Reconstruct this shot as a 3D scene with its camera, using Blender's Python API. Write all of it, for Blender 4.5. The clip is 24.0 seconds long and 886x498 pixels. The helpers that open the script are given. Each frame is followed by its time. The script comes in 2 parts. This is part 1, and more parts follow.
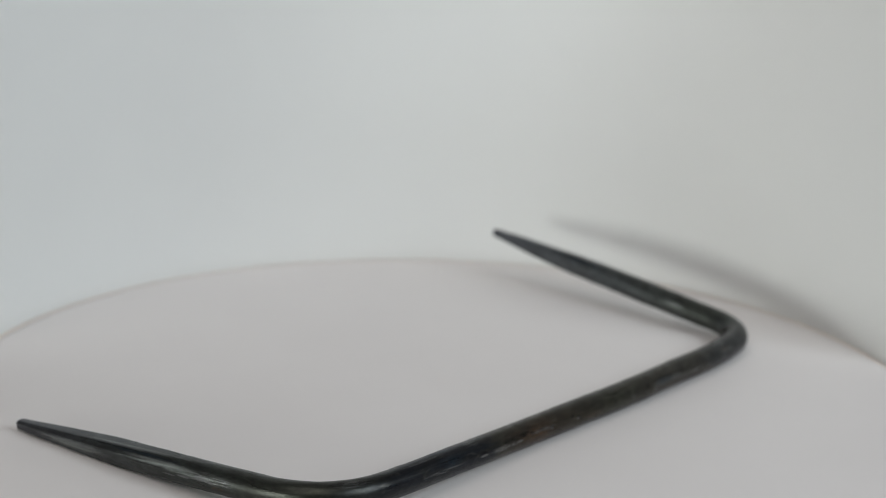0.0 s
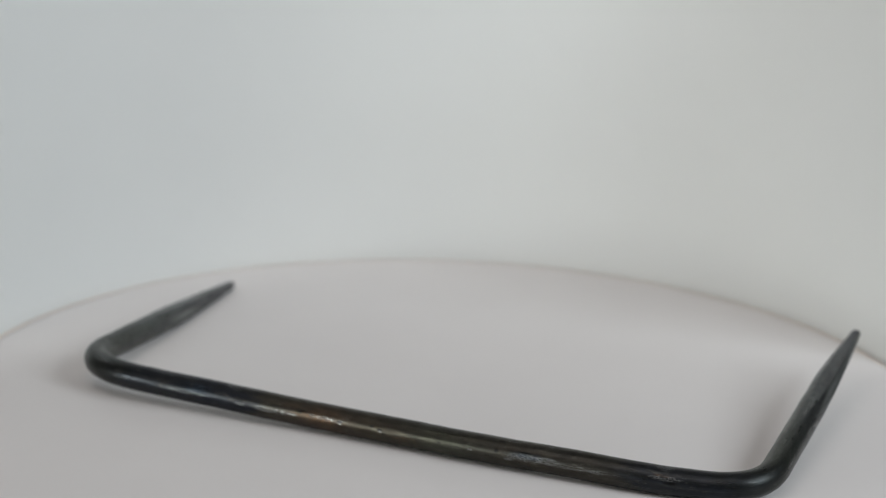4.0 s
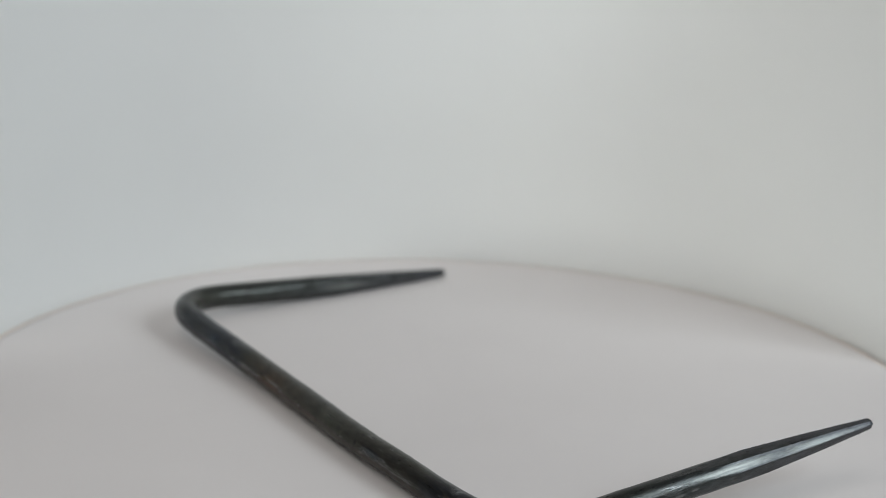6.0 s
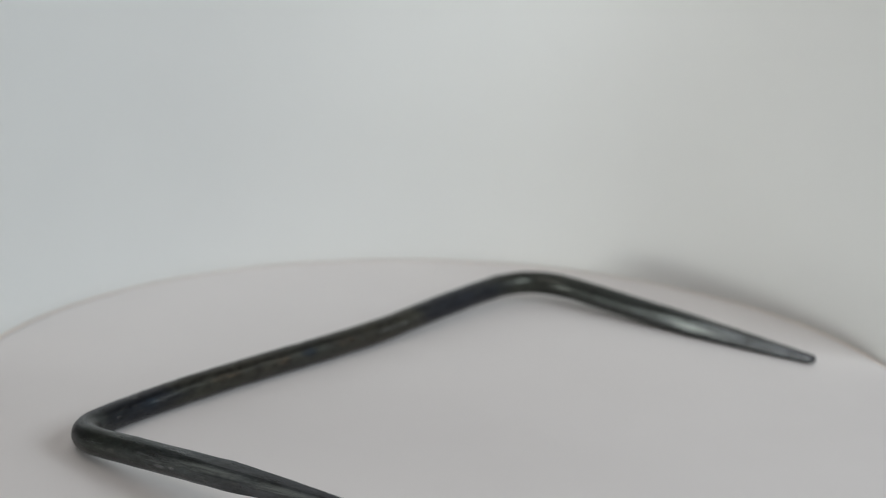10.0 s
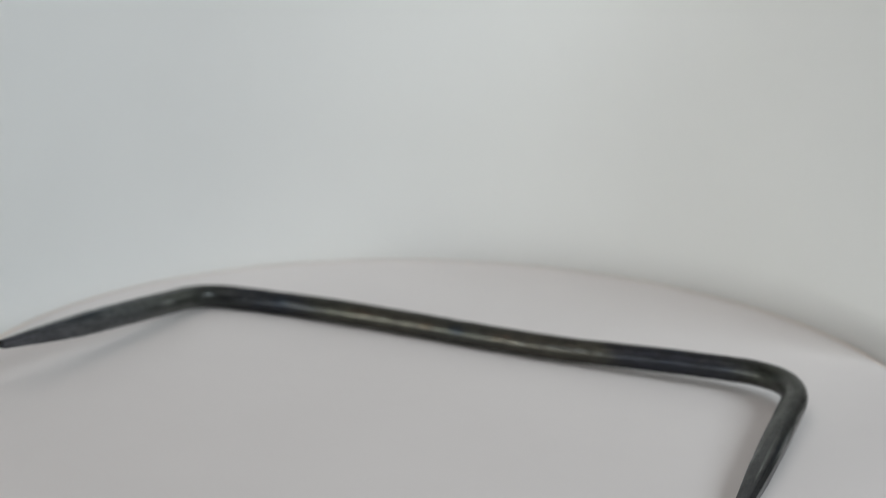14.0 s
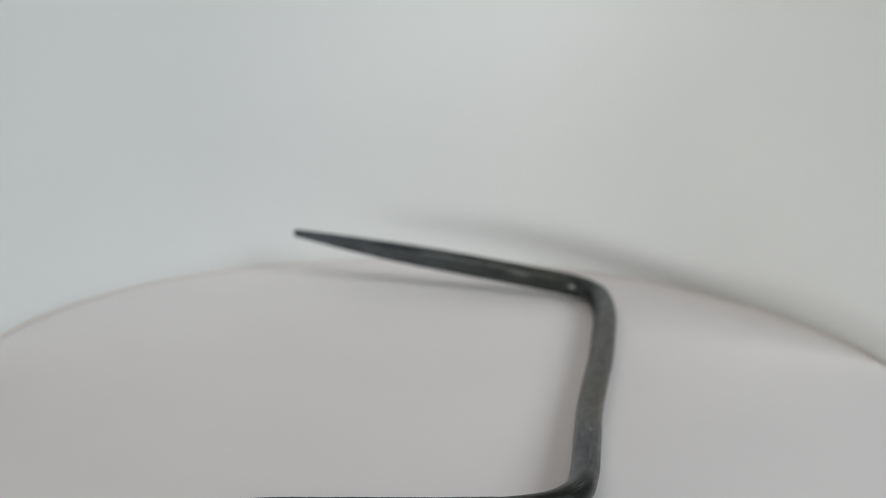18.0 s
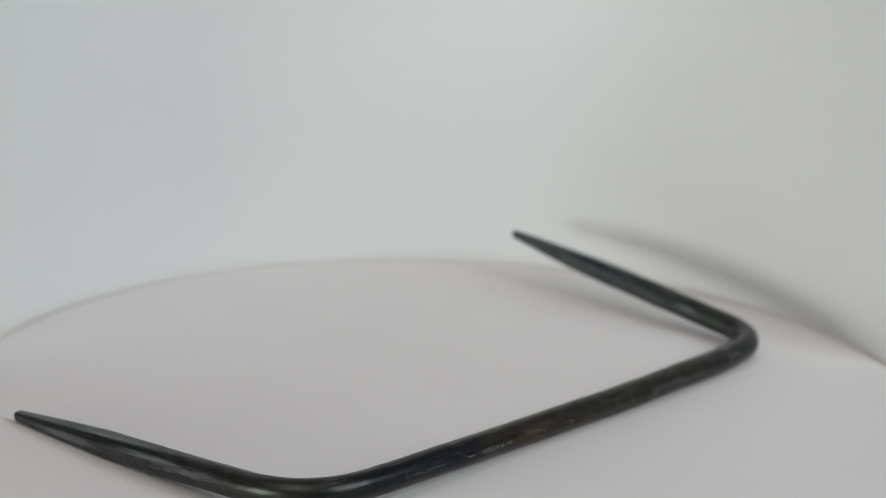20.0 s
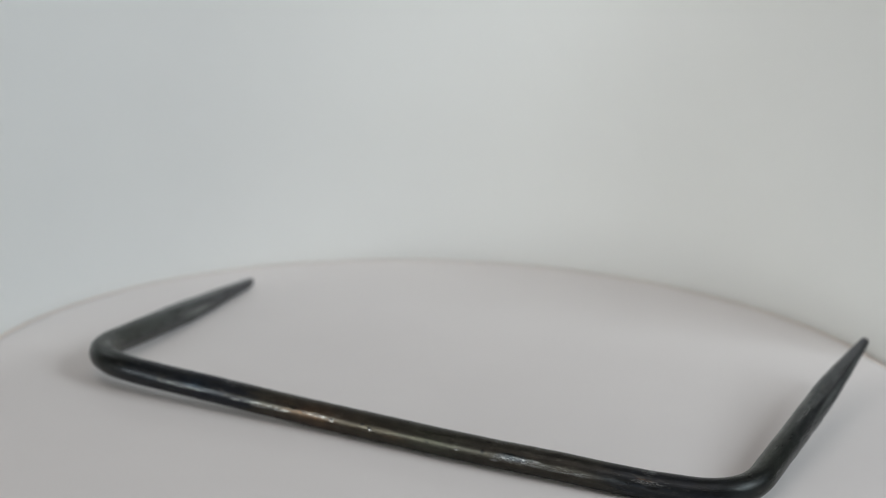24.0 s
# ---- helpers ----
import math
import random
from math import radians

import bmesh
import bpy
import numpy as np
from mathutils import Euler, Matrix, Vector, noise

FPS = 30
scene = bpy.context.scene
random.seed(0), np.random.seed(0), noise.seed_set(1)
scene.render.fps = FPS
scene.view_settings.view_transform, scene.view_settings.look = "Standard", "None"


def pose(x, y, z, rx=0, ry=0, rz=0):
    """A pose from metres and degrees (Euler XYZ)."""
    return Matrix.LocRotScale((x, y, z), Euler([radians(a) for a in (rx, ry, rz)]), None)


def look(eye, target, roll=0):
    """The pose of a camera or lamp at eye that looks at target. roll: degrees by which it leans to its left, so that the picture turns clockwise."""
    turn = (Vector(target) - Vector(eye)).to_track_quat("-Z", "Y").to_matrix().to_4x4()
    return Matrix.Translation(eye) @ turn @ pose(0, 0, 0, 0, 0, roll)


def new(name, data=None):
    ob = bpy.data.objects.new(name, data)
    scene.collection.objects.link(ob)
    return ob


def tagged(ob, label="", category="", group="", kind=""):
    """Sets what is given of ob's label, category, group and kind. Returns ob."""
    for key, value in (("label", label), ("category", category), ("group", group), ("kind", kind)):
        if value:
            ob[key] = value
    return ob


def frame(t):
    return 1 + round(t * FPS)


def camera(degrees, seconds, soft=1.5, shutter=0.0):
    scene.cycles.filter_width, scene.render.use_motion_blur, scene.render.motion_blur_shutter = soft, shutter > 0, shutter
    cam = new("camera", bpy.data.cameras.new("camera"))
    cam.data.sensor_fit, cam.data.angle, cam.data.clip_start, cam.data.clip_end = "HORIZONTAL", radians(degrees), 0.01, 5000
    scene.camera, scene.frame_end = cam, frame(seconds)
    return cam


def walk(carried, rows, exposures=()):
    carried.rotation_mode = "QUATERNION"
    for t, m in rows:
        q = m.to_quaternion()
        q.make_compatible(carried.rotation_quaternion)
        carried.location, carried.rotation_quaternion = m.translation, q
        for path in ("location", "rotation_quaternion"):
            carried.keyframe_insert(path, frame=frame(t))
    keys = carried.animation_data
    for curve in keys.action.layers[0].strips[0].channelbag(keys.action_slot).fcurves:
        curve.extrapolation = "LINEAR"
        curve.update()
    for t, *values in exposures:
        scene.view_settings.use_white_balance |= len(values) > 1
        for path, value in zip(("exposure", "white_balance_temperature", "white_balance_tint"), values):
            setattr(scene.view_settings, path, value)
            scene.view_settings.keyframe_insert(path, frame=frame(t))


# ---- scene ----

# Lengths in metres. The turntable's axis is the z axis; its platter's top lies at TOP.
TOP = 0.030
cam = camera(26.13, 24.0, soft=0.75)
EYE = Vector((0.0, -0.544, TOP + 0.1955))
YAW, PITCH = -0.00204, 0.26945
AIM = EYE + Vector((math.sin(YAW) * math.cos(PITCH), math.cos(YAW) * math.cos(PITCH), -math.sin(PITCH)))
VIEW = look(EYE, AIM, 1.96)
walk(cam, [(0.0, VIEW), (24.0, VIEW)])
cam.data.dof.use_dof = True
cam.data.dof.focus_distance = 0.485
cam.data.dof.aperture_fstop = 12.5

# ---- light ----
world = bpy.data.worlds.new("world")
world.use_nodes = True
world.node_tree.nodes["Background"].inputs["Color"].default_value = (0.9, 0.95, 1.0, 1)
world.node_tree.nodes["Background"].inputs["Strength"].default_value = 0.3
scene.world = world


def area_lamp(name, az, el, far, wide, high, power, colour, aim=(0, 0, TOP + 0.02)):
    """A rectangular lamp: az in degrees clockwise from +y seen from above, el above the table."""
    a, e = radians(az), radians(el)
    eye = Vector(aim) + far * Vector((math.sin(a) * math.cos(e), math.cos(a) * math.cos(e), math.sin(e)))
    data = bpy.data.lights.new(name, "AREA")
    data.shape, data.size, data.size_y, data.energy, data.color = "RECTANGLE", wide, high, power, colour
    ob = new(name, data)
    ob.matrix_world = look(eye, aim)
    return ob


area_lamp("left_lamp", 232, 2.5, 0.80, 0.30, 0.15, 2.15, (0.962, 1.0, 0.965))
area_lamp("right_lamp", 118, 32, 0.95, 0.50, 0.42, 4.05, (0.864, 0.945, 0.993))
area_lamp("front_lamp", 200, 61, 1.40, 1.1, 1.1, 4.4, (1.0, 0.950, 0.915))
area_lamp("back_lamp", -12, 50, 1.00, 0.90, 0.45, 0.45, (1.0, 0.97, 0.94))
scene.view_settings.exposure = 0.18


# ---- materials ----
def material(name):
    mat = bpy.data.materials.new(name)
    mat.use_nodes = True
    nodes, links = mat.node_tree.nodes, mat.node_tree.links
    return mat, nodes, links, nodes["Principled BSDF"]


def noise_node(nodes, links, vector, scale, detail=4.0, rough=0.55, stretch=(1, 1, 1)):
    mapping = nodes.new("ShaderNodeMapping")
    mapping.inputs["Scale"].default_value = stretch
    links.new(vector, mapping.inputs["Vector"])
    tex = nodes.new("ShaderNodeTexNoise")
    tex.inputs["Scale"].default_value = scale
    tex.inputs["Detail"].default_value = detail
    tex.inputs["Roughness"].default_value = rough
    links.new(mapping.outputs["Vector"], tex.inputs["Vector"])
    return tex.outputs["Fac"]


def ramp(nodes, links, fac, stops):
    node = nodes.new("ShaderNodeValToRGB")
    while len(node.color_ramp.elements) < len(stops):
        node.color_ramp.elements.new(0.5)
    for el, (pos, col) in zip(node.color_ramp.elements, stops):
        el.position = pos
        el.color = (*col, 1) if len(col) == 3 else col
    links.new(fac, node.inputs["Fac"])
    return node.outputs["Color"]


def mix(nodes, links, fac, a, b, mode="MIX"):
    node = nodes.new("ShaderNodeMix")
    node.data_type, node.blend_type = "RGBA", mode
    for sock, value in ((node.inputs[0], fac), (node.inputs[6], a), (node.inputs[7], b)):
        if isinstance(value, (int, float)):
            sock.default_value = value
        elif isinstance(value, tuple):
            sock.default_value = (*value, 1)
        else:
            links.new(value, sock)
    return node.outputs[2]


def bump(nodes, links, bsdf, height, strength, distance):
    node = nodes.new("ShaderNodeBump")
    node.inputs["Strength"].default_value = strength
    node.inputs["Distance"].default_value = distance
    links.new(height, node.inputs["Height"])
    links.new(node.outputs["Normal"], bsdf.inputs["Normal"])


def plain_matte(name, light, dark, scale, rough, grain=900.0, relief=0.00004):
    """A nearly plain matt surface: broad soft tone changes and a fine grain."""
    mat, nodes, links, bsdf = material(name)
    pos = nodes.new("ShaderNodeTexCoord").outputs["Object"]
    broad = noise_node(nodes, links, pos, scale, 3)
    col = ramp(nodes, links, broad, [(0.3, dark), (0.7, light)])
    links.new(col, bsdf.inputs["Base Color"])
    bsdf.inputs["Roughness"].default_value = rough
    bsdf.inputs["Specular IOR Level"].default_value = 0.3
    bump(nodes, links, bsdf, noise_node(nodes, links, pos, grain, 2), 0.25, relief)
    return mat


PAPER = plain_matte("backdrop_paper", (0.80, 0.81, 0.80), (0.775, 0.785, 0.78), 9.0, 0.9)

PLATTER = plain_matte("platter_white", (0.778, 0.746, 0.738), (0.753, 0.721, 0.713), 14.0, 0.6)
# The tan stands in for the shaded gap between platter and backdrop.
EDGE = plain_matte("platter_edge", (0.785, 0.70, 0.635), (0.755, 0.665, 0.595), 30.0, 0.6)
TABLE = plain_matte("table_white", (0.72, 0.71, 0.69), (0.68, 0.67, 0.65), 6.0, 0.7)
ROOM = plain_matte("room_paint", (0.46, 0.46, 0.46), (0.42, 0.42, 0.42), 2.0, 0.9, 200.0, 0.0004)


# Marks on the bar: metres along it and round it, and their half length and half width.
# Flakes, chips and rubs: real scuffs, plus highlight glints and sheen painted as colour.
FLAKES_GLINTS = [(0.2470, 0.0122, 0.0095, 0.0011), (0.2290, 0.0113, 0.0080, 0.0008), (0.1690, 0.0118, 0.0090, 0.0016), (0.2600, 0.0070, 0.0040, 0.0006),
          (0.1740, 0.0072, 0.0030, 0.0005), (0.1310, 0.0106, 0.0060, 0.0010), (0.1410, 0.0016, 0.0080, 0.0006), (0.2400, 0.0013, 0.0120, 0.0008),
          (0.1315, 0.0066, 0.0034, 0.0028)]
CHIPS_GLINTS = [(0.2568, 0.0123, 0.0034, 0.0006), (0.2484, 0.0127, 0.0034, 0.0004), (0.2400, 0.0121, 0.0028, 0.0006), (0.2435, 0.0124, 0.0006, 0.0009),
         (0.2250, 0.0120, 0.0014, 0.0006), (0.2126, 0.0121, 0.0011, 0.0006), (0.1742, 0.0129, 0.0025, 0.0006), (0.1854, 0.0121, 0.0014, 0.0004),
         (0.1297, 0.0109, 0.0013, 0.0006), (0.1325, 0.0107, 0.0009, 0.0004), (0.1352, 0.0106, 0.0007, 0.0003), (0.2163, 0.0015, 0.0016, 0.0005),
         (0.2342, 0.0014, 0.0028, 0.0006), (0.2430, 0.0013, 0.0039, 0.0007), (0.2497, 0.0010, 0.0011, 0.0005), (0.1742, 0.0016, 0.0011, 0.0005),
         (0.2238, 0.0007, 0.0011, 0.0005), (0.1223, 0.0012, 0.0018, 0.0006), (0.1041, 0.0010, 0.0013, 0.0007), (0.3462, 0.0121, 0.0050, 0.0011),
         (0.3520, 0.0126, 0.0048, 0.0007), (0.3575, 0.0131, 0.0050, 0.0004), (0.0668, 0.0131, 0.0042, 0.0010), (0.0618, 0.0127, 0.0024, 0.0007),
         (0.1630, 0.0068, 0.0014, 0.0006), (0.1550, 0.0070, 0.0010, 0.0004), (0.2260, 0.0052, 0.0010, 0.0006), (0.2555, 0.0061, 0.0022, 0.0003),
         (0.2590, 0.0066, 0.0026, 0.0003)]
RUBS_SHEEN = [(0.2740, 0.0122, 0.0120, 0.0008), (0.1560, 0.0121, 0.0190, 0.0012), (0.1640, 0.0112, 0.0060, 0.0008), (0.0680, 0.0108, 0.0130, 0.0022),
        (0.3430, 0.0116, 0.0140, 0.0025), (0.0950, 0.0110, 0.0060, 0.0010), (0.0640, 0.0070, 0.0120, 0.0014), (0.2570, 0.0062, 0.0070, 0.0014),
        (0.2605, 0.0082, 0.0050, 0.0010), (0.2800, 0.0074, 0.0130, 0.0005), (0.3040, 0.0080, 0.0070, 0.0020)]
PITS = [(0.2565, 0.0114, 0.0028, 0.0007), (0.2726, 0.0099, 0.0061, 0.0003), (0.2151, 0.0110, 0.0017, 0.0007), (0.2127, 0.0115, 0.0014, 0.0007),
        (0.2113, 0.0125, 0.0015, 0.0006), (0.1777, 0.0111, 0.0013, 0.0013), (0.2250, 0.0115, 0.0019, 0.0006), (0.1297, 0.0118, 0.0038, 0.0009),
        (0.1700, 0.0104, 0.0076, 0.0005), (0.2380, 0.0111, 0.0020, 0.0005), (0.1945, 0.0118, 0.0015, 0.0005), (0.0000, 0.0125, 0.0016, 0.0400),
        (0.3800, 0.0090, 0.0255, 0.0003), (0.3951, 0.0010, 0.0010, 0.0030), (0.3951, 0.0252, 0.0008, 0.0016), (0.3660, 0.0119, 0.0119, 0.0002),
        (0.1767, 0.0079, 0.0018, 0.0006), (0.3394, 0.0225, 0.0014, 0.0010)]
BLUES = [(0.1690, 0.0113, 0.0119, 0.0025), (0.2005, 0.0018, 0.0069, 0.0039), (0.2700, 0.0105, 0.0100, 0.0039), (0.1360, 0.0020, 0.0075, 0.0039),
         (0.0400, 0.0036, 0.0260, 0.0034), (0.3680, 0.0094, 0.0300, 0.0016), (0.1310, 0.0068, 0.0024, 0.0020), (0.2730, 0.0060, 0.0130, 0.0026)]
RUSTS = [(0.2325, 0.0118, 0.01425, 0.00252), (0.1895, 0.0016, 0.006, 0.0028), (0.2160, 0.0020, 0.009, 0.00252), (0.1320, 0.0100, 0.0045, 0.00084),
         (0.2050, 0.0130, 0.009, 0.00168), (0.1660, 0.0020, 0.012, 0.00224), (0.3400, 0.0137, 0.0040, 0.0013)]
# Facets of the points where the scale is thin; their pale colour also holds lamp reflections.
BARE_GLEAM = [(0.0200, 0.0112, 0.0300, 0.0026), (0.0480, 0.0106, 0.0300, 0.0022), (0.0826, 0.0015, 0.0080, 0.0018), (0.3740, 0.0006, 0.0220, 0.0020),
        (0.3740, 0.0254, 0.0220, 0.0018), (0.3620, 0.0106, 0.0260, 0.0017), (0.3760, 0.0074, 0.0260, 0.0010), (0.3950, 0.0130, 0.0260, 0.0030)]



def marks(nodes, links, along, ragged, places, depth):
    """White where one of the places lies, with a ragged outline."""
    total = None
    for u, v, du, dv in places:
        off = nodes.new("ShaderNodeVectorMath")
        off.operation = "SUBTRACT"
        links.new(along, off.inputs[0])
        off.inputs[1].default_value = (u, v, 0)
        size = nodes.new("ShaderNodeVectorMath")
        size.operation = "MULTIPLY"
        links.new(off.outputs[0], size.inputs[0])
        size.inputs[1].default_value = (1 / du, 1 / dv, 0)
        far = nodes.new("ShaderNodeVectorMath")
        far.operation = "LENGTH"
        links.new(size.outputs[0], far.inputs[0])
        if total is None:
            total = far.outputs["Value"]
        else:
            least = nodes.new("ShaderNodeMath")
            least.operation = "MINIMUM"
            links.new(total, least.inputs[0])
            links.new(far.outputs["Value"], least.inputs[1])
            total = least.outputs[0]
    rag = nodes.new("ShaderNodeMath")
    rag.operation = "MULTIPLY_ADD"
    rag.inputs[1].default_value = depth
    links.new(ragged, rag.inputs[0])
    links.new(total, rag.inputs[2])
    return ramp(nodes, links, rag.outputs[0], [(0.62, (1, 1, 1)), (1.0, (0, 0, 0))])


def steel_material():
    """Hot-rolled steel: dark mill scale that drifts from navy to olive and rust along the bar, with drawn streaks,
    scuffs and pits. Glints and sheen are painted in among the scuffs and on the points' facets.
    """
    mat, nodes, links, bsdf = material("mill_scale_steel")
    uv = nodes.new("ShaderNodeUVMap")
    uv.uv_map = "along"
    along = uv.outputs["UV"]
    split = nodes.new("ShaderNodeSeparateXYZ")
    links.new(along, split.inputs[0])
    wander = noise_node(nodes, links, along, 1.0, 5, 0.65, (70, 240, 1))
    zone = nodes.new("ShaderNodeMath")
    zone.operation = "MULTIPLY_ADD"
    zone.inputs[1].default_value = 1 / 0.42
    links.new(split.outputs["X"], zone.inputs[0])
    shift = nodes.new("ShaderNodeMath")
    shift.operation = "MULTIPLY_ADD"
    shift.inputs[1].default_value, shift.inputs[2].default_value = 0.07, -0.035
    links.new(wander, shift.inputs[0])
    links.new(shift.outputs[0], zone.inputs[2])
    tone = ramp(nodes, links, zone.outputs[0], [
        (0.00, (0.125, 0.132, 0.150)), (0.14, (0.110, 0.122, 0.126)), (0.23, (0.062, 0.070, 0.060)), (0.275, (0.034, 0.040, 0.052)),
        (0.325, (0.034, 0.039, 0.048)), (0.35, (0.062, 0.056, 0.046)), (0.41, (0.070, 0.060, 0.046)), (0.46, (0.072, 0.073, 0.054)),
        (0.51, (0.080, 0.066, 0.046)), (0.55, (0.094, 0.062, 0.041)), (0.595, (0.070, 0.062, 0.046)), (0.612, (0.024, 0.028, 0.039)),
        (0.70, (0.028, 0.033, 0.043)), (0.745, (0.078, 0.084, 0.066)), (0.84, (0.086, 0.095, 0.090)), (1.00, (0.118, 0.121, 0.136))])
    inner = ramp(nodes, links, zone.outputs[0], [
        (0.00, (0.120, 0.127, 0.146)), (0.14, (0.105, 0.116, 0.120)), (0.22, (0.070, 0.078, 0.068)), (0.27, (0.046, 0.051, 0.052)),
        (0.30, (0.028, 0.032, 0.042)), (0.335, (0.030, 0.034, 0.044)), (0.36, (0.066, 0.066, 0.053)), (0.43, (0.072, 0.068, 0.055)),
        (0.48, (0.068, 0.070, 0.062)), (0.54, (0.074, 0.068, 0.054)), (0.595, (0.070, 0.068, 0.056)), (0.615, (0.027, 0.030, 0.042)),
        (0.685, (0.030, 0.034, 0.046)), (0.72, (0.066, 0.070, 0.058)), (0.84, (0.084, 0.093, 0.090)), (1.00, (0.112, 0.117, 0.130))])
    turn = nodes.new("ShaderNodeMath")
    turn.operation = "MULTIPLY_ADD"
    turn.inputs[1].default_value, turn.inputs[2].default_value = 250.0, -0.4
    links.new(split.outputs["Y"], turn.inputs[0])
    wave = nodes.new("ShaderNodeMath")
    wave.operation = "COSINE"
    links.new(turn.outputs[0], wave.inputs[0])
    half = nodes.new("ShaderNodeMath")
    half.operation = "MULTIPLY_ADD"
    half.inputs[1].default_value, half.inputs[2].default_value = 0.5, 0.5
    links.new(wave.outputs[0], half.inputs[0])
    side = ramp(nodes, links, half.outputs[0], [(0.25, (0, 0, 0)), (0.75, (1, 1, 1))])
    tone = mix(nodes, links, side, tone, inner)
    drift = noise_node(nodes, links, along, 1.0, 4, 0.55, (80, 170, 1))
    tone = mix(nodes, links, ramp(nodes, links, drift, [(0.42, (0, 0, 0)), (0.70, (0.5, 0.5, 0.5))]), tone, (0.030, 0.030, 0.030))
    streak = noise_node(nodes, links, along, 1.0, 5, 0.65, (40, 1000, 1))
    tone = mix(nodes, links, ramp(nodes, links, streak, [(0.48, (0, 0, 0)), (0.78, (0.32, 0.32, 0.32))]), tone, (0.13, 0.13, 0.115))
    fine = noise_node(nodes, links, along, 1.0, 6, 0.75, (330, 1500, 1))
    # Tone factor round the bar: paler on the inner side, darker on the outer.
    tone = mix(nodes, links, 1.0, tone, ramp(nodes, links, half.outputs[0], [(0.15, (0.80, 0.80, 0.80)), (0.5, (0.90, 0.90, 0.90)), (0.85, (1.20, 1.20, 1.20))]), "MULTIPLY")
    bluish = marks(nodes, links, along, fine, BLUES, 0.9)
    tone = mix(nodes, links, mix(nodes, links, 1.0, bluish, (0.75, 0.75, 0.75), "MULTIPLY"), tone, (0.030, 0.044, 0.062))
    crumb = ramp(nodes, links, noise_node(nodes, links, along, 1.0, 4, 0.7, (520, 1500, 1)), [(0.47, (0.12, 0.12, 0.12)), (0.60, (1, 1, 1))])
    rusty = mix(nodes, links, 1.0, marks(nodes, links, along, fine, RUSTS, 0.7), crumb, "MULTIPLY")
    tone = mix(nodes, links, mix(nodes, links, 1.0, rusty, (0.42, 0.42, 0.42), "MULTIPLY"), tone, (0.19, 0.105, 0.052))
    mottle = ramp(nodes, links, noise_node(nodes, links, along, 1.0, 5, 0.7, (260, 700, 1)), [(0.34, (0.60, 0.60, 0.60)), (0.66, (1, 1, 1))])
    tone = mix(nodes, links, 1.0, tone, mix(nodes, links, 1.0, mottle, (0.87, 0.87, 0.87), "MULTIPLY"), "MULTIPLY")
    blotch = noise_node(nodes, links, along, 1.0, 5, 0.7, (150, 330, 1))
    tone = mix(nodes, links, ramp(nodes, links, blotch, [(0.50, (0, 0, 0)), (0.62, (0.40, 0.40, 0.40))]), tone, (0.022, 0.022, 0.020))
    bare = noise_node(nodes, links, along, 1.0, 5, 0.7, (190, 520, 1))
    tone = mix(nodes, links, ramp(nodes, links, bare, [(0.56, (0, 0, 0)), (0.68, (0.30, 0.30, 0.30))]), tone, (0.12, 0.115, 0.10))
    # Thin scale on the facets, with the reflected light painted in as paler steel.
    thin = mix(nodes, links, 1.0, marks(nodes, links, along, fine, BARE_GLEAM, 0.75), ramp(nodes, links, noise_node(nodes, links, along, 1.0, 5, 0.7, (60, 900, 1)),
               [(0.36, (0.22, 0.22, 0.22)), (0.60, (0.78, 0.78, 0.78))]), "MULTIPLY")
    tone = mix(nodes, links, thin, tone, (0.255, 0.272, 0.262))
    speck = ramp(nodes, links, noise_node(nodes, links, along, 1.0, 3, 0.6, (700, 1300, 1)), [(0.36, (0, 0, 0)), (0.44, (1, 1, 1))])
    pitted = mix(nodes, links, 1.0, marks(nodes, links, along, fine, PITS, 0.8), speck, "MULTIPLY")
    tone = mix(nodes, links, pitted, tone, (0.006, 0.006, 0.007))
    curl = ramp(nodes, links, noise_node(nodes, links, along, 1.0, 2, 0.5, (800, 1700, 1)),
                [(0.435, (0.08, 0.08, 0.08)), (0.47, (1, 1, 1)), (0.51, (1, 1, 1)), (0.545, (0.08, 0.08, 0.08))])
    flaked_glints = mix(nodes, links, 1.0, marks(nodes, links, along, fine, FLAKES_GLINTS, 0.35), curl, "MULTIPLY")
    drawn = ramp(nodes, links, noise_node(nodes, links, along, 1.0, 4, 0.7, (170, 2300, 1)), [(0.46, (0, 0, 0)), (0.58, (1, 1, 1))])
    rubbed_sheen = mix(nodes, links, 1.0, marks(nodes, links, along, fine, RUBS_SHEEN, 0.5), mix(nodes, links, 1.0, drawn, (0.72, 0.72, 0.72), "MULTIPLY"), "MULTIPLY")
    stray = mix(nodes, links, 1.0, ramp(nodes, links, noise_node(nodes, links, along, 1.0, 7, 0.75, (130, 620, 1)), [(0.66, (0, 0, 0)), (0.70, (1, 1, 1))]),
                drawn, "MULTIPLY")
    chipped_glints = mix(nodes, links, 1.0, marks(nodes, links, along, fine, CHIPS_GLINTS, 0.75), (0.9, 0.9, 0.9), "MULTIPLY")
    # Scuffed steel together with the painted glints and sheen.
    worn_gleam = mix(nodes, links, 1.0, mix(nodes, links, 1.0, flaked_glints, rubbed_sheen, "LIGHTEN"), stray, "LIGHTEN")
    worn_gleam = mix(nodes, links, 1.0, worn_gleam, chipped_glints, "LIGHTEN")
    tone = mix(nodes, links, mix(nodes, links, 1.0, worn_gleam, (0.6, 0.6, 0.6), "MULTIPLY"), tone, (0.26, 0.268, 0.272))
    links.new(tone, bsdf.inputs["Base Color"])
    links.new(ramp(nodes, links, worn_gleam, [(0.0, (0.75, 0.75, 0.75)), (0.7, (0.97, 0.97, 0.97))]), bsdf.inputs["Metallic"])
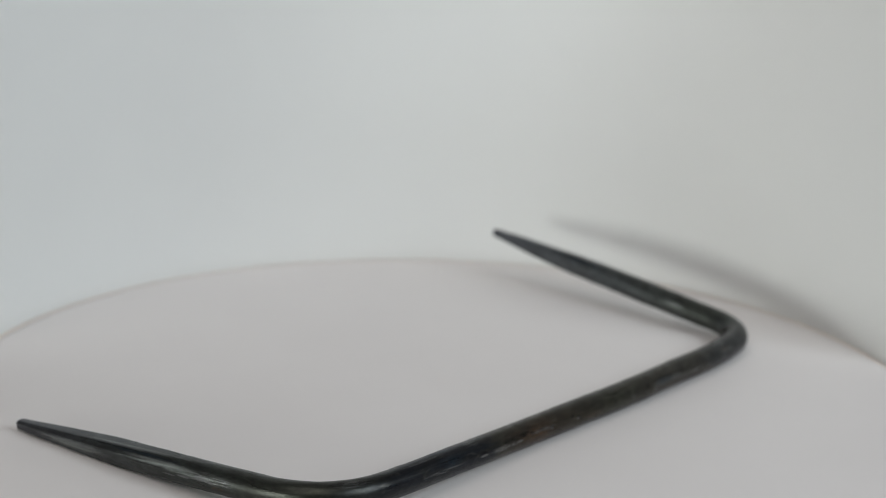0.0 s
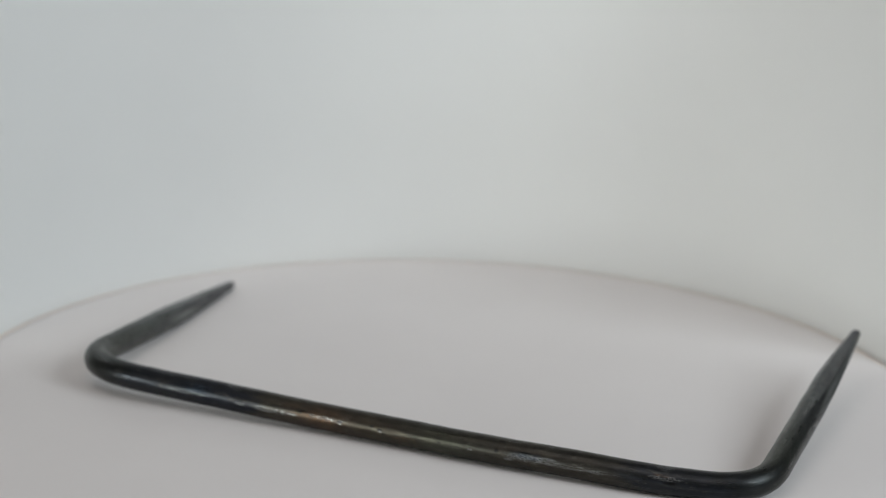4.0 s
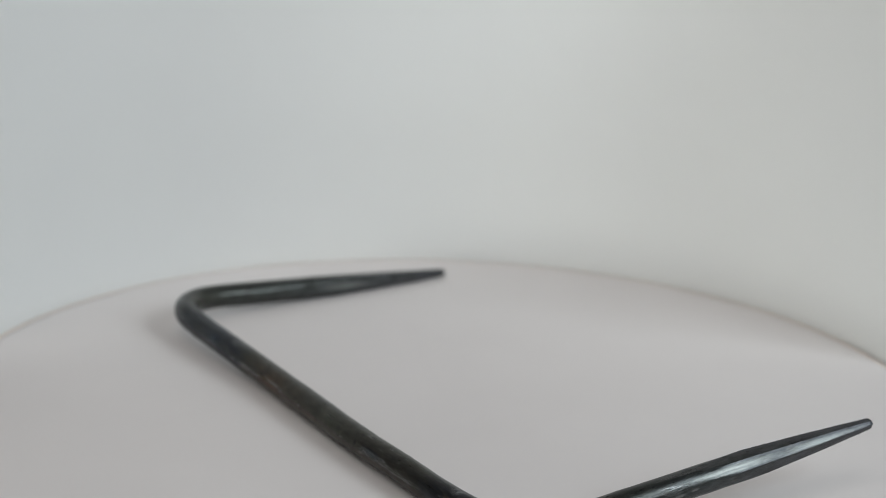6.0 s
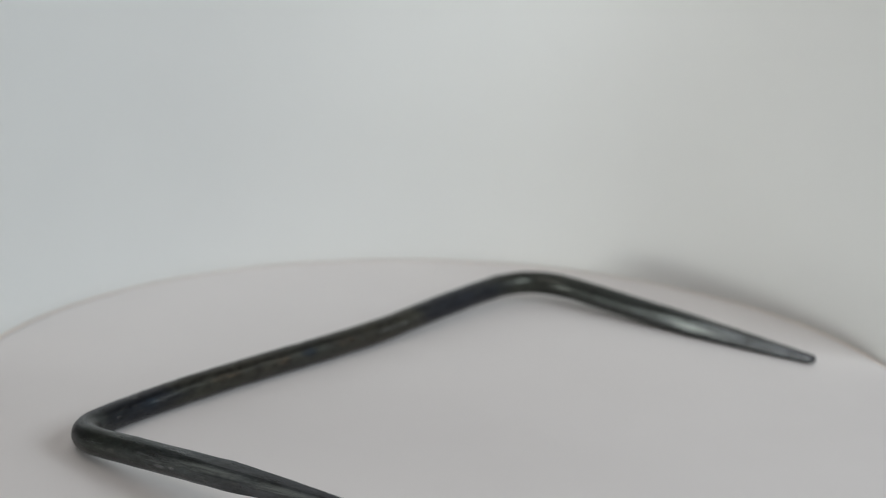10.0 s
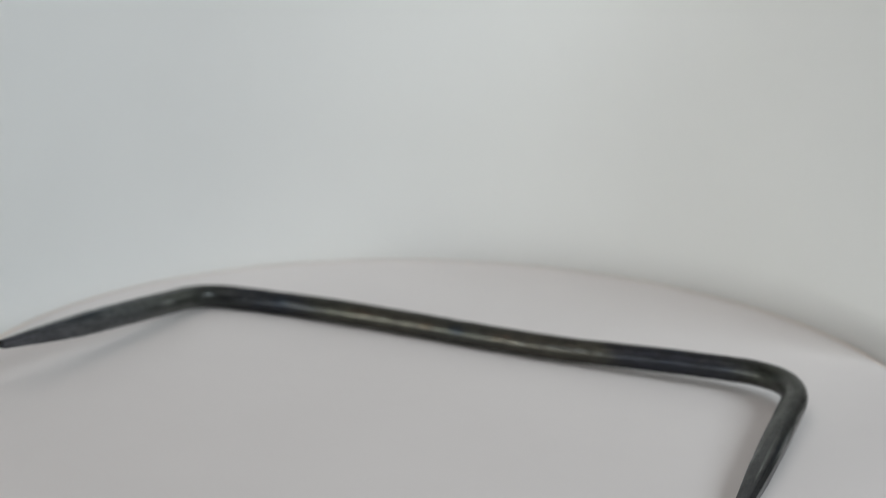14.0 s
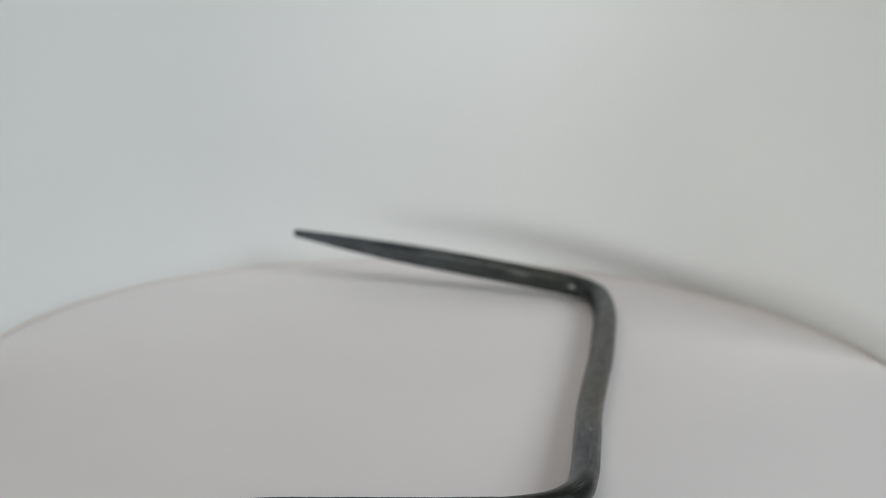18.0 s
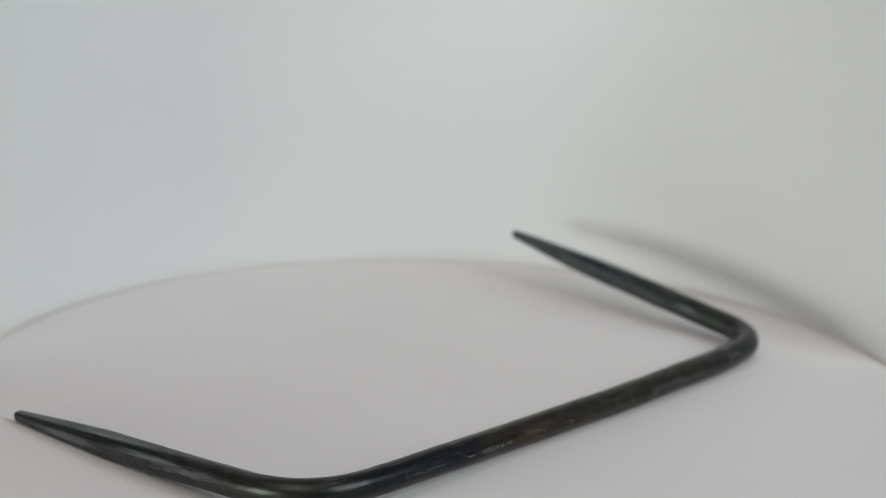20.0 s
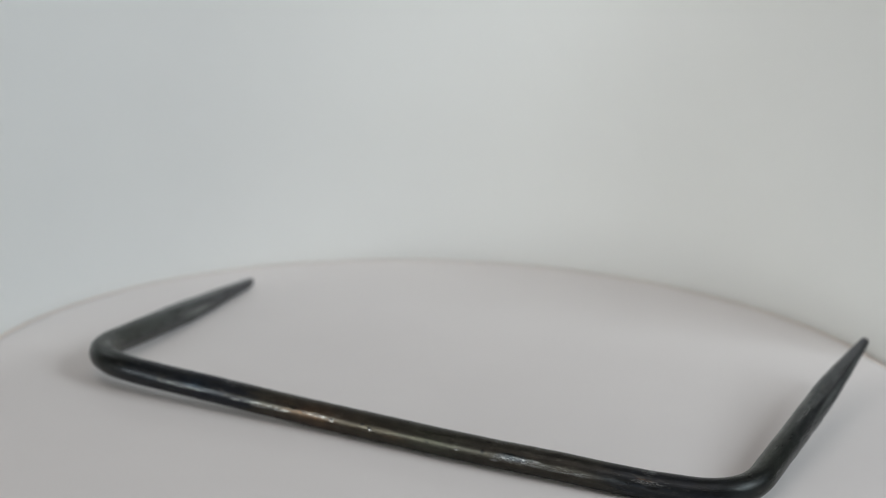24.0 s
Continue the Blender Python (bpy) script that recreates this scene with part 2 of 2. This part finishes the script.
    rough = ramp(nodes, links, noise_node(nodes, links, along, 1.0, 5, 0.65, (90, 420, 1)),
                 [(0.36, (0.27, 0.27, 0.27)), (0.64, (0.41, 0.41, 0.41))])
    rough = mix(nodes, links, mix(nodes, links, 1.0, worn_gleam, (0.6, 0.6, 0.6), "MULTIPLY"), rough, (0.15, 0.15, 0.15))
    links.new(rough, bsdf.inputs["Roughness"])
    bsdf.inputs["Specular IOR Level"].default_value = 0.45
    height = mix(nodes, links, 0.45, mix(nodes, links, 0.6, streak, drift), fine)
    height = mix(nodes, links, mix(nodes, links, 1.0, worn_gleam, (0.5, 0.5, 0.5), "MULTIPLY"), height, (1, 1, 1))
    bump(nodes, links, bsdf, height, 0.36, 0.0003)
    return mat


STEEL = steel_material()


# ---- mesh helpers ----
def mesh_of(name, verts, faces, mat, smooth=True):
    me = bpy.data.meshes.new(name)
    me.from_pydata([tuple(v) for v in verts], [], faces)
    me.materials.append(mat)
    me.polygons.foreach_set("use_smooth", [smooth] * len(me.polygons))
    me.update()
    return me


def link_bm(name, bm, mat, parent=None, label="", smooth=False):
    """One bmesh as one mesh object, under its parent."""
    me = bpy.data.meshes.new(name)
    bm.to_mesh(me)
    bm.free()
    me.materials.append(mat)
    me.polygons.foreach_set("use_smooth", [smooth] * len(me.polygons))
    ob = new(name, me)
    if parent:
        ob.parent = parent
    return tagged(ob, label)


def slab(name, size, centre, mat):
    bm = bmesh.new()
    bmesh.ops.create_cube(bm, size=1.0, matrix=Matrix.Translation(centre) @ Matrix.Diagonal((*size, 1)))
    return link_bm(name, bm, mat)


def lathe(bm, profile, steps):
    """Turns a closed profile of (radius, z) about the z axis."""
    rings = []
    for k in range(steps):
        a = 2 * math.pi * k / steps
        rings.append([bm.verts.new((r * math.cos(a), r * math.sin(a), z)) for r, z in profile])
    n = len(profile)
    for k in range(steps):
        p, q = rings[k], rings[(k + 1) % steps]
        for i in range(n - 1):
            bm.faces.new((p[i], q[i], q[i + 1], p[i + 1]))
    bm.faces.new([ring[0] for ring in reversed(rings)])
    bm.faces.new([ring[-1] for ring in rings])


# ---- the room that closes the place ----
def build_room():
    tagged(slab("floor", (3.2, 3.2, 0.06), (0, -0.3, -0.03), TABLE), "plain matt white work surface under the turntable", "work surface", kind="structure")
    for name, size, centre in (("wall_north", (3.2, 0.1, 2.0), (0, 1.35, 1.0)), ("wall_south", (3.2, 0.1, 2.0), (0, -1.95, 1.0)),
                               ("wall_east", (0.1, 3.2, 2.0), (1.65, -0.3, 1.0)), ("wall_west", (0.1, 3.2, 2.0), (-1.65, -0.3, 1.0))):
        tagged(slab(name, size, centre, ROOM), "plain grey painted wall", "wall", kind="structure")
    tagged(slab("ceiling", (3.4, 3.4, 0.08), (0, -0.3, 2.04), ROOM), "plain grey painted ceiling", "ceiling", kind="structure")


def build_backdrop():
    """A thin white sheet bent round the back of the turntable: a shallow cove at the platter's edge, upright above it."""
    inner, thick, height, steps = 0.14945, 0.0008, TOP + 0.125, 120
    left, right = radians(-82), radians(75)
    rise = [(inner, 0.0), (inner, TOP - 0.004)] + [(inner + 0.009 * (1 - (1 - k / 12) ** 2), TOP - 0.004 + 0.048 * k / 12) for k in range(1, 13)] + [(inner + 0.009, height)]
    loop = rise + [(r + thick, z) for r, z in reversed(rise)]
    n = len(loop)
    verts, faces = [], []
    for k in range(steps + 1):
        a = left + (right - left) * k / steps
        verts += [(0.0001 + r * math.sin(a), r * math.cos(a), z) for r, z in loop]
    for k in range(steps):
        for i in range(n):
            j = (i + 1) % n
            faces.append((k * n + i, (k + 1) * n + i, (k + 1) * n + j, k * n + j))
    faces += [tuple(range(n)), tuple(steps * n + i for i in reversed(range(n)))]
    me = mesh_of("backdrop", verts, faces, PAPER)
    me.set_sharp_from_angle(angle=radians(30))
    tagged(new("backdrop", me), "plain white backdrop sheet curved round the turntable", "backdrop", kind="structure")


def build_turntable():
    table = tagged(new("turntable"), "round matt white photo turntable with a warm pinkish cast", "turntable")
    bm = bmesh.new()
    lathe(bm, [(0.085, 0.0), (0.090, 0.002), (0.090, 0.020), (0.085, 0.022)], 64)
    link_bm("base", bm, TABLE, table, smooth=False)
    bm = bmesh.new()
    R, h = 0.1492, 0.008
    lathe(bm, [(R - 0.0026, -0.0030), (R - 0.0016, -0.0002), (R - 0.0036, -0.00005), (R - 0.0065, 0.0), (0.05, 0.0)], 192)
    platter = link_bm("platter", bm, PLATTER, table, smooth=True)
    platter.location.z = TOP
    bm = bmesh.new()
    lathe(bm, [(R - 0.0008, -h), (R, -h + 0.0008), (R, -0.0005), (R - 0.0004, -0.0002), (R - 0.0015, -0.00015), (R - 0.0019, -0.0006)], 192)
    link_bm("edge", bm, EDGE, platter, "pale tan edge of the white board, shade of the gap put into its colour", smooth=True)
    return platter


# ---- the staple ----
BAR_RADIUS = 0.0039
CORNER_A, CORNER_B = Vector((0.10005, 0.05775, 0.0042)), Vector((-0.02770, -0.10587, 0.0076))
TIP_A, TIP_B = Vector((0.01703, 0.12892, 0.0170)), Vector((-0.11859, -0.04183, 0.0019))
BOW = [(0.0028, -0.0022, -0.0006), (0.0031, -0.0024, -0.0007), (0.0028, -0.0022, -0.0012), (0.0018, -0.0015, -0.0016),
       (0.0012, -0.0010, -0.0017), (0.0014, -0.0012, -0.0010), (0.0014, -0.0011, -0.0005)]
SETBACK_A, SETBACK_B = 0.0139, 0.0204


def spline(points, step):
    pts = [Vector(p) for p in points]
    pts = [2 * pts[0] - pts[1], *pts, 2 * pts[-1] - pts[-2]]
    out = []
    for p0, p1, p2, p3 in zip(pts, pts[1:], pts[2:], pts[3:]):
        n = max(2, int((p2 - p1).length / step))
        for k in range(n):
            s = k / n
            out.append(0.5 * (2 * p1 + (p2 - p0) * s + (2 * p0 - 5 * p1 + 4 * p2 - p3) * s * s + (3 * p1 - p0 - 3 * p2 + p3) * s ** 3))
    return out + [pts[-2]]


def trim(points, d):
    """Drops the first d metres of a line."""
    run = 0.0
    for k in range(1, len(points)):
        seg = (points[k] - points[k - 1]).length
        if run + seg > d:
            return [points[k - 1].lerp(points[k], (d - run) / seg), *points[k:]]
        run += seg
    return points


def centre_line():
    n = len(BOW) + 1
    bar = spline([CORNER_A, *[CORNER_A.lerp(CORNER_B, (k + 1) / n) + Vector(b) for k, b in enumerate(BOW)], CORNER_B], 0.0012)
    bar = trim(trim(bar, SETBACK_A)[::-1], SETBACK_B)[::-1]
    legs = []
    for tip, corner, back, sag in ((TIP_A, CORNER_A, SETBACK_A, 0.0), (TIP_B, CORNER_B, SETBACK_B, -0.0006)):
        steps = [k / 80 for k in range(80)] + [0.990, 0.993, 0.996, 0.998, 0.9992, 1.0]
        line = [corner.lerp(tip, w) + Vector((0, 0, 4 * sag * w * (1 - w))) for w in steps]
        legs.append(trim(line, back))
    bend = lambda p, c, q: [p * (1 - w) ** 2 + c * 2 * w * (1 - w) + q * w * w for w in [k / 22 for k in range(1, 22)]]
    return legs[0][::-1] + bend(legs[0][0], CORNER_A, bar[0]) + bar + bend(bar[-1], CORNER_B, legs[1][0]) + legs[1]


def half_width(a, reach):
    """Half the thickness of a forged point, a metres from its tip."""
    s = min(a / reach, 1.0)
    nose = math.sqrt(max(0.12, 1 - (1 - min(a / 0.0012, 1)) ** 2))
    return (0.0012 + (BAR_RADIUS - 0.0012) * (1 - (1 - s) ** 1.75)) * nose


# The hammered flats round each point: direction in degrees and distance in half widths.
FLATS_A = [(-4, 1.0), (52, 1.12), (100, 1.0), (150, 1.03), (200, 1.02), (272, 1.0)]
FLATS_B = [(8, 1.0), (95, 1.0), (142, 1.10), (190, 1.0), (268, 1.0), (318, 1.15)]


def build_staple():
    line = centre_line()
    run = [0.0]
    for p, q in zip(line, line[1:]):
        run.append(run[-1] + (q - p).length)
    total, sides = run[-1], 48
    verts, uvs = [], []
    for k, p in enumerate(line):
        t = (line[min(k + 1, len(line) - 1)] - line[max(k - 1, 0)]).normalized()
        side = t.cross(Vector((0, 0, 1))).normalized()
        up = side.cross(t)
        near_a = run[k] < total / 2
        a = run[k] if near_a else total - run[k]
        h = half_width(a, 0.072 if near_a else 0.080)
        flat = min(1.0, max(0.0, (0.092 - a) / 0.036))
        cap = BAR_RADIUS + (min(BAR_RADIUS, 1.30 * h) - BAR_RADIUS) * flat
        for j in range(sides):
            f = 2 * math.pi * j / sides
            flats = min(h * o / max(0.05, math.cos(f - radians(d))) for d, o in (FLATS_A if near_a else FLATS_B))
            r = min(cap, flats) if flat > 0 else cap
            q = p + r * (math.cos(f) * side + math.sin(f) * up)
            r *= 1 + 0.022 * noise.noise(q * 160) + 0.012 * noise.noise(q * 420)
            verts.append(p + r * (math.cos(f) * side + math.sin(f) * up))
            uvs.append((run[k], 0.004 * f))
    rings = len(line)
    quads = [(k * sides + j, k * sides + (j + 1) % sides, (k + 1) * sides + (j + 1) % sides, (k + 1) * sides + j)
             for k in range(rings - 1) for j in range(sides)]
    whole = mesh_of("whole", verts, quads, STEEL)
    facing = [p.normal.copy() for p in whole.polygons]
    bpy.data.meshes.remove(whole)
    crisp = math.cos(radians(13))

    def shade(k, j, row, col):
        """The normal at the corner (row, col) of the face (k, j): the mean of the faces there that bend little from it."""
        own, total_n = facing[k * sides + j], Vector()
        for r in (row - 1, row):
            for c in (col - 1, col):
                if 0 <= r < rings - 1:
                    other = facing[r * sides + c % sides]
                    if other.dot(own) > crisp:
                        total_n += other
        return total_n.normalized()

    staple = tagged(new("staple"), "bent dark steel construction staple with two pointed legs", "staple")

    def piece(name, first, last, parent, label="", end=""):
        """The rings first to last as a part, with the normals of the whole bar."""
        vs = [verts[i] for i in range(first * sides, (last + 1) * sides)]
        us = uvs[first * sides:(last + 1) * sides]
        fs = [(k * sides + j, k * sides + (j + 1) % sides, (k + 1) * sides + (j + 1) % sides, (k + 1) * sides + j)
              for k in range(last - first) for j in range(sides)]
        if end == "first":
            fs.append(tuple(range(sides - 1, -1, -1)))
        if end == "last":
            fs.append(tuple((last - first) * sides + j for j in range(sides)))
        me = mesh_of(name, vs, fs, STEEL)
        layer = me.uv_layers.new(name="along")
        for poly in me.polygons:
            for loop, vert in zip(poly.loop_indices, poly.vertices):
                u, v = us[vert]
                if v == 0.0 and any(us[o][1] > 0.02 for o in poly.vertices):
                    v = 0.004 * 2 * math.pi
                layer.data[loop].uv = (u, v)
        ns = [shade(k, j, r, c) for k in range(first, last) for j in range(sides) for r, c in ((k, j), (k, j + 1), (k + 1, j + 1), (k + 1, j))]
        if end:
            ns += [me.polygons[-1].normal.copy()] * sides
        me.normals_split_custom_set(ns)
        ob = new(name, me)
        ob.parent = parent
        return tagged(ob, label)

    cut = lambda d: min(range(rings), key=lambda k: abs(run[k] - d))
    bar_a, bar_b = cut(0.115), cut(total - 0.115)
    point_a, point_b = cut(0.066), cut(total - 0.066)
    piece("crossbar", bar_a, bar_b, staple, "round crossbar with blue-black scale and brown streaks")
    leg = piece("leg", point_a, bar_a, staple, "bent leg raised off the platter")
    piece("point", 0, point_a, leg, "forged four-sided point", "first")
    leg = piece("leg", bar_b, point_b, staple, "bent leg with its tip near the platter")
    piece("point", point_b, rings - 1, leg, "forged four-sided point", "last")
    staple.location.z = TOP
    return staple


build_room()
build_backdrop()
platter = build_turntable()
staple = build_staple()


# Degrees turned clockwise: one turn in 19.817 s, with slight unevenness.
UNEVEN = [(0, -0.04), (2, 0.09), (4.5, 0.10), (6.5, 0.24), (9, -0.10), (11.5, -0.35), (13.5, -0.22), (15.5, -0.17),
          (17.5, 0.43), (19.5, -0.17), (22, -0.12), (24, 0.32)]


def motions():
    turn = [(t, -(360 / 19.817 * t + more)) for t, more in UNEVEN]
    walk(platter, [(t, pose(0, 0, TOP, 0, 0, a)) for t, a in turn])
    walk(staple, [(t, pose(0, 0, TOP, 0, 0, a)) for t, a in turn])


motions()
